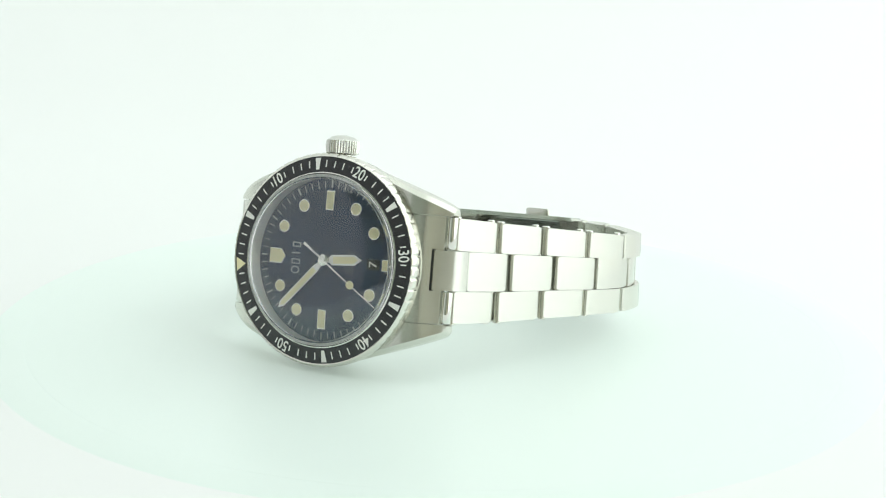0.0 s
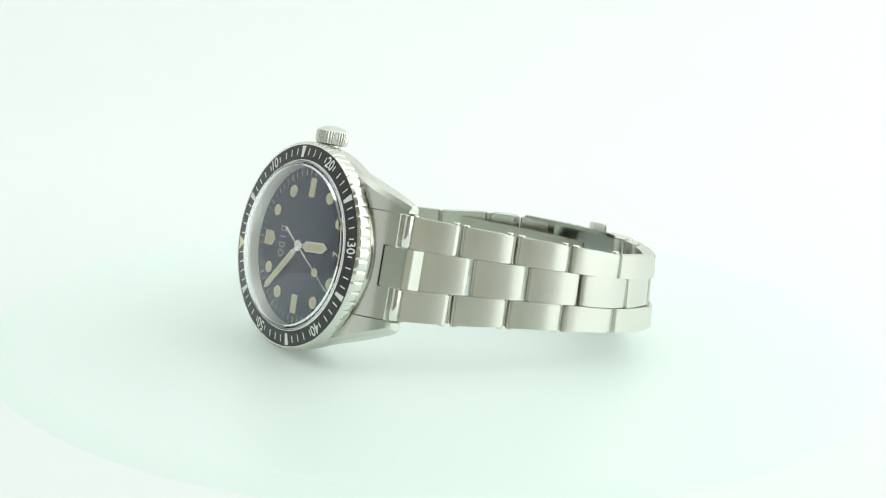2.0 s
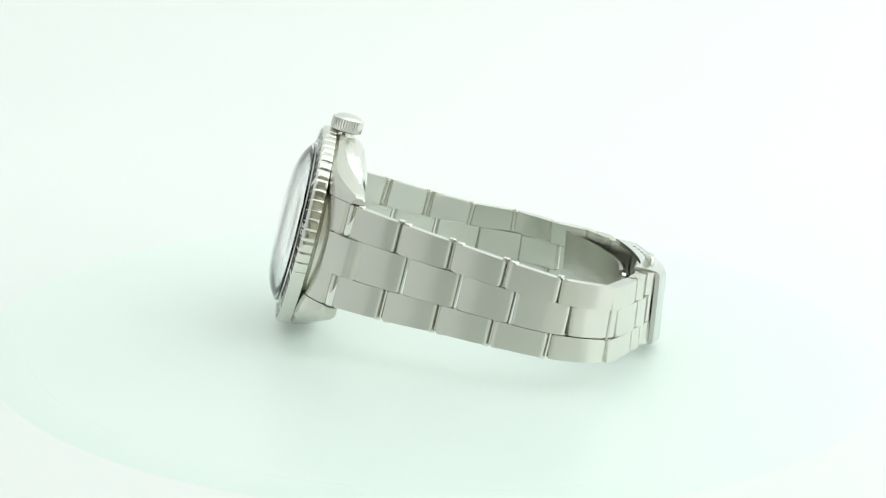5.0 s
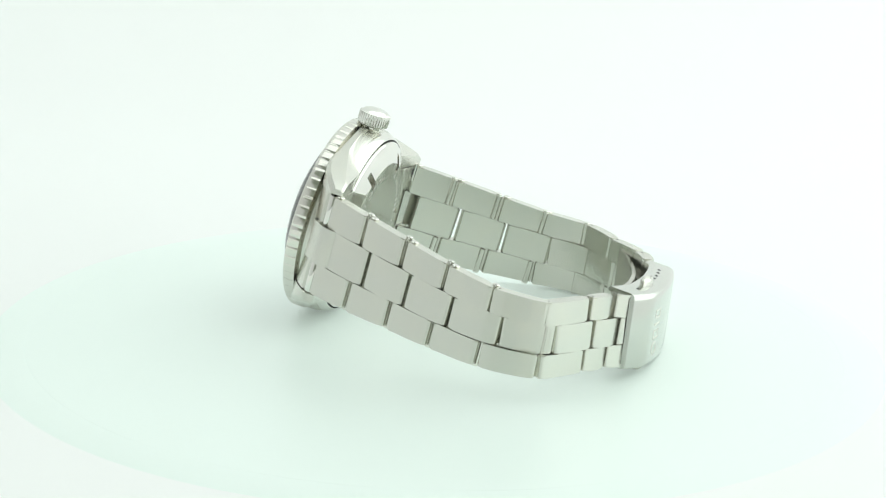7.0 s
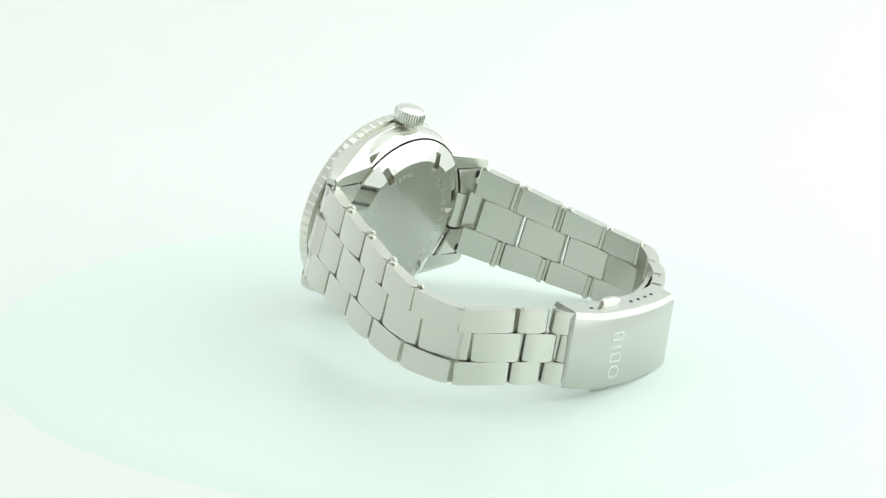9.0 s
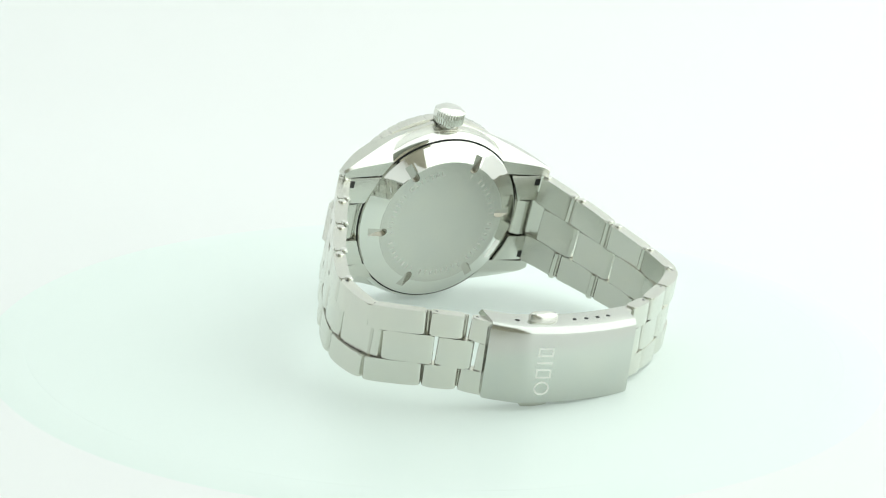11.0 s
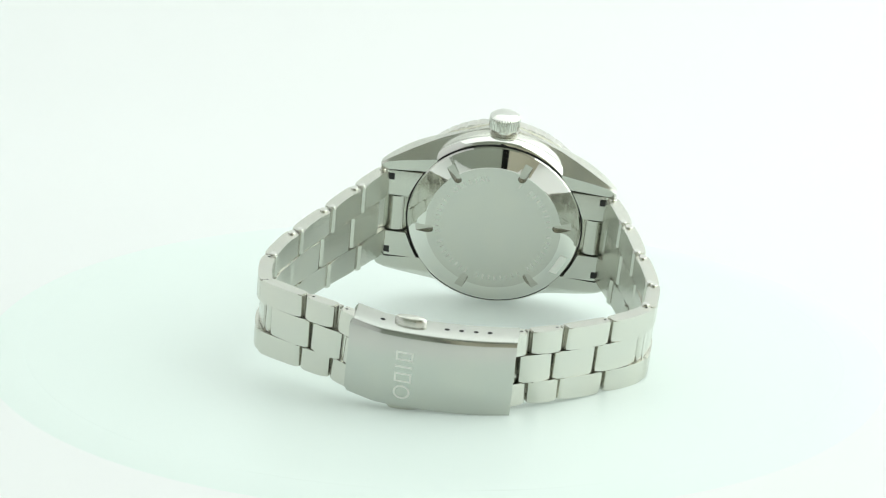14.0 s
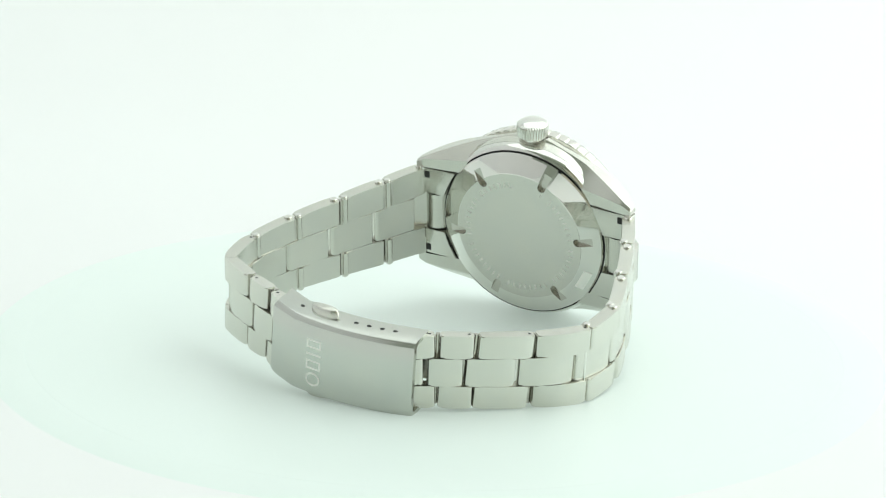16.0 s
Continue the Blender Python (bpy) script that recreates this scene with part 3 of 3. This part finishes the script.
def build_strap(joints, sx):
    thick = 2.5
    pts = [Vector((x, y, z)) for x, y, z, w in joints]
    wid = [j[3] for j in joints]
    flip = -1 if sx > 0 else 1   # e3 points down on the side of 6
    for i in range(len(pts) - 1):
        o, e1, e2, e3, L = chord_pose(pts[i], pts[i + 1], sx)
        m = mm_pose(o, e1, e2, e3)
        w0, w1 = wid[i], wid[i + 1]
        for s in (1, -1):
            zs = sorted((s * 0.388, s * 1.0))
            bm = strap_piece(L, zs[0] * w0, zs[1] * w0, zs[0] * w1, zs[1] * w1, thick, (0.22 if i < 4 else 0.5 if i == 4 else 0.2), 0.36)
            piece = part("outer_link", bm, M_BRUSH, watch, m=m, sharp=30)
            for x in (-L / 2 + 1.25, L / 2 - 1.25):
                we = w0 + (w1 - w0) * (x / L + 0.5)
                if i < 4 and x < 0:
                    part("rivet", stud(0.78, we - 0.3, we + 0.36, x, -1.2, s), M_POLISH, piece)
                elif i < 4:
                    # the rolled end of the link, with its rivet on top
                    wi = 0.41 * we
                    part("rolled_end", stud(0.66, wi, we + 0.12, L / 2 - 0.72, -2.2, s), M_BRUSH, piece)
                    part("rivet", stud(0.68, we - 0.1, we + 0.42, L / 2 - 0.8, -1.9, s), M_POLISH, piece)
                elif x < 0:
                    part("pin_hole", stud(0.36, we - 0.3, we + 0.03, x, -1.2, s), M_HOLE, piece, "dark pin hole")
        # pin in the gap at the far end
        we = w1 * 0.97
        bm = lathe([(0.001, -we), (0.30, -we), (0.30, we), (0.001, we)], 12, closed=False)
        bmesh.ops.rotate(bm, verts=bm.verts, cent=(0, 0, 0), matrix=Matrix.Rotation(radians(90), 3, "X"))
        bmesh.ops.translate(bm, verts=bm.verts, vec=(L / 2, -1.2 if i < 4 else -1.6, 0))
        # nearer the clasp the shade of the gap is put into darker steel
        part("pin", bm, M_POLISH if i < 4 else M_DARKSTEEL, watch, m=m)
        # plate added behind the gap to stop light showing through
        part("knuckle", block(L / 2 - 0.4, L / 2 + 0.4, -2.3, -1.85, -we, we), M_DARKSTEEL, watch, m=m)
        f = 0.27
        a = pts[i].lerp(pts[i + 1], f)
        k = min(i + 2, len(pts) - 1)
        b = pts[i + 1].lerp(pts[k], f)
        wa, wb = w0 + (w1 - w0) * f, w1 + (wid[k] - w1) * f
        o, e1, e2, e3, L2 = chord_pose(a, b, sx)
        turn = e1.angle((pts[i + 1] - pts[i]).normalized())
        o = o + e2 * (0.02 + 0.25 * turn * L2 / 4)
        m2 = mm_pose(o, e1, e2, e3)
        bm = strap_piece(L2, -0.381 * wa, 0.381 * wa, -0.381 * wb, 0.381 * wb, thick, (0.24 if i < 3 else 0.45 if i < 5 else 0.2), 0.34)
        part("centre_link", bm, M_BRUSH, watch, m=m2, sharp=30)


def build_clasp():
    """Folding clasp: an arched cover with folded edges, adjusting holes, press buttons and inner blades."""
    XL, XR = 20.6, -9.6
    zc, hw = 3.8, 7.35
    tilt = 0.17

    def arc(x, y_in):
        u = (x - 5.5) / 15.1
        return 74.3 - 1.8 * u * u - y_in

    def pt(x, d, z):
        """d goes inwards from the outer face; the cover leans with its top edge inwards."""
        return (x, arc(x, d) - tilt * z, zc + z)
    n = 16
    secs = []
    for i in range(n + 1):
        x = XL + (XR - XL) * i / n
        w = hw
        ring = [(4.2, -w), (1.2, -w), (0.35, -w + 0.35), (0.0, -w + 1.3), (0.0, w - 1.0), (0.3, w - 0.3), (1.0, w), (5.4, w),
                (5.4, w - 0.8), (1.4, w - 0.8), (0.9, w - 1.3), (0.9, -w + 1.2), (1.4, -w + 0.8), (4.2, -w + 0.8)]
        row = []
        for d, z in ring:
            xx = x
            if i < 3:
                # wavy, flared finger lip at the open end
                lip = (1 - i / 3)
                xx = x - 1.1 * lip * math.cos(max(-1, min(1, z / w)) * math.pi * 1.5) - 0.4 * lip
                d = d + 1.3 * lip
            row.append(pt(xx, d, z))
        secs.append(row)
    cover = part("clasp_cover", loft(secs), M_CLASP, watch, "satin steel folding clasp cover", sharp=40)
    for s, zz, d0 in ((1, hw, 3.2), (-1, -hw, 2.6)):
        ring = [(9.95 + 2.95 * math.cos(k * math.pi / 12), 1.05 * math.sin(k * math.pi / 12)) for k in range(24)]
        s0 = [pt(x, d0 + d, zz - s * 0.3) for x, d in ring]
        s1 = [pt(x, d0 + d * 0.96, zz + s * 1.0) for x, d in ring]
        s2 = [pt(9.95 + (x - 9.95) * 0.86, d0 + d * 0.7, zz + s * 1.45) for x, d in ring]
        part("press_button", loft([s0, s1, s2]), M_BRUSH, cover, "oval steel press button", sharp=60)
        for x in (15.1, 3.3, 0.7, -1.9, -4.4):
            ring = [(x + 0.48 * math.cos(k * math.pi / 6), 0.36 * math.sin(k * math.pi / 6)) for k in range(12)]
            part("adjusting_hole", loft([[pt(a, d0 + b, zz - s * 0.25) for a, b in ring], [pt(a, d0 + b, zz + s * 0.02) for a, b in ring]]),
                 M_HOLE, cover, "dark adjusting hole")
    for k, (outer, inner) in enumerate(MARK):
        mz = -4.0 + (0.0, 2.8, 4.85, 6.9)[k]
        part("maker_mark", plain_shape(outer, inner, lambda p, lv: pt(10.2 - 1.6 * p[0], 0.06 if lv else -0.03, mz + 1.45 * p[1])), M_MARK, cover, "pale etched maker's mark")

    def blade(name, path, z0, z1, th):
        secs = []
        for (x, y), (nx, ny) in path:
            secs.append([(x, y - tilt * z0, zc + z0), (x, y - tilt * z1, zc + z1), (x + nx * th, y + ny * th - tilt * z1, zc + z1), (x + nx * th, y + ny * th - tilt * z0, zc + z0)])
        return part(name, loft(secs), M_DARKSTEEL, watch, "folded inner blade of the clasp")
    up = [((-21.0 + 3.3 * i, 58.2 + 3.3 * i * 0.62 - 0.013 * (3.3 * i) ** 2), (-0.35, 0.93)) for i in range(11)]
    blade("inner_blade", up, -3.5, 4.6, 0.8)
    low = [((-19.0 + 3.0 * i, 60.7 + 3.0 * i * 0.55 - 0.0115 * (3.0 * i) ** 2), (-0.35, 0.93)) for i in range(12)]
    blade("inner_blade", low, -3.0, 3.2, 0.8)
    bm = lathe([(0.001, -0.5), (0.9, -0.5), (0.9, 0.35), (0.5, 0.7), (0.001, 0.75)], 20, closed=False)
    part("blade_stud", bm, M_POLISH, watch, m=Matrix.Translation(Vector((8.0, 65.6, 6.5)) * MM) @ Matrix.Rotation(radians(180), 4, "X"))


build_bezel()
build_dial()
build_movement_pointers()
build_crystal()
build_case()
build_caseback()
build_crown()
build_strap(SIDE_SIX, 1)
build_strap(SIDE_TWELVE, -1)
build_clasp()
turntable = build_turntable()

# pose of the watch on the plate at the start
WATCH_START = Matrix(((0.86770808, 0.49461956, 0.04933743, -0.0222035), (-0.49070554, 0.83652353, 0.24379591, -0.0192253),
                      (0.0793143, -0.23575384, 0.96857079, 0.0210045), (0, 0, 0, 1)))


def motions():
    """Plate and watch turn together, clockwise from above, at an even pace."""
    spin = []
    for k in range(33):
        t = k * 0.5
        spin.append((t, Matrix.Rotation(-0.194878 * t + 0.0000447 * t * t, 4, "Z")))
    walk(turntable, spin)
    walk(watch, [(t, m @ WATCH_START) for t, m in spin])


motions()
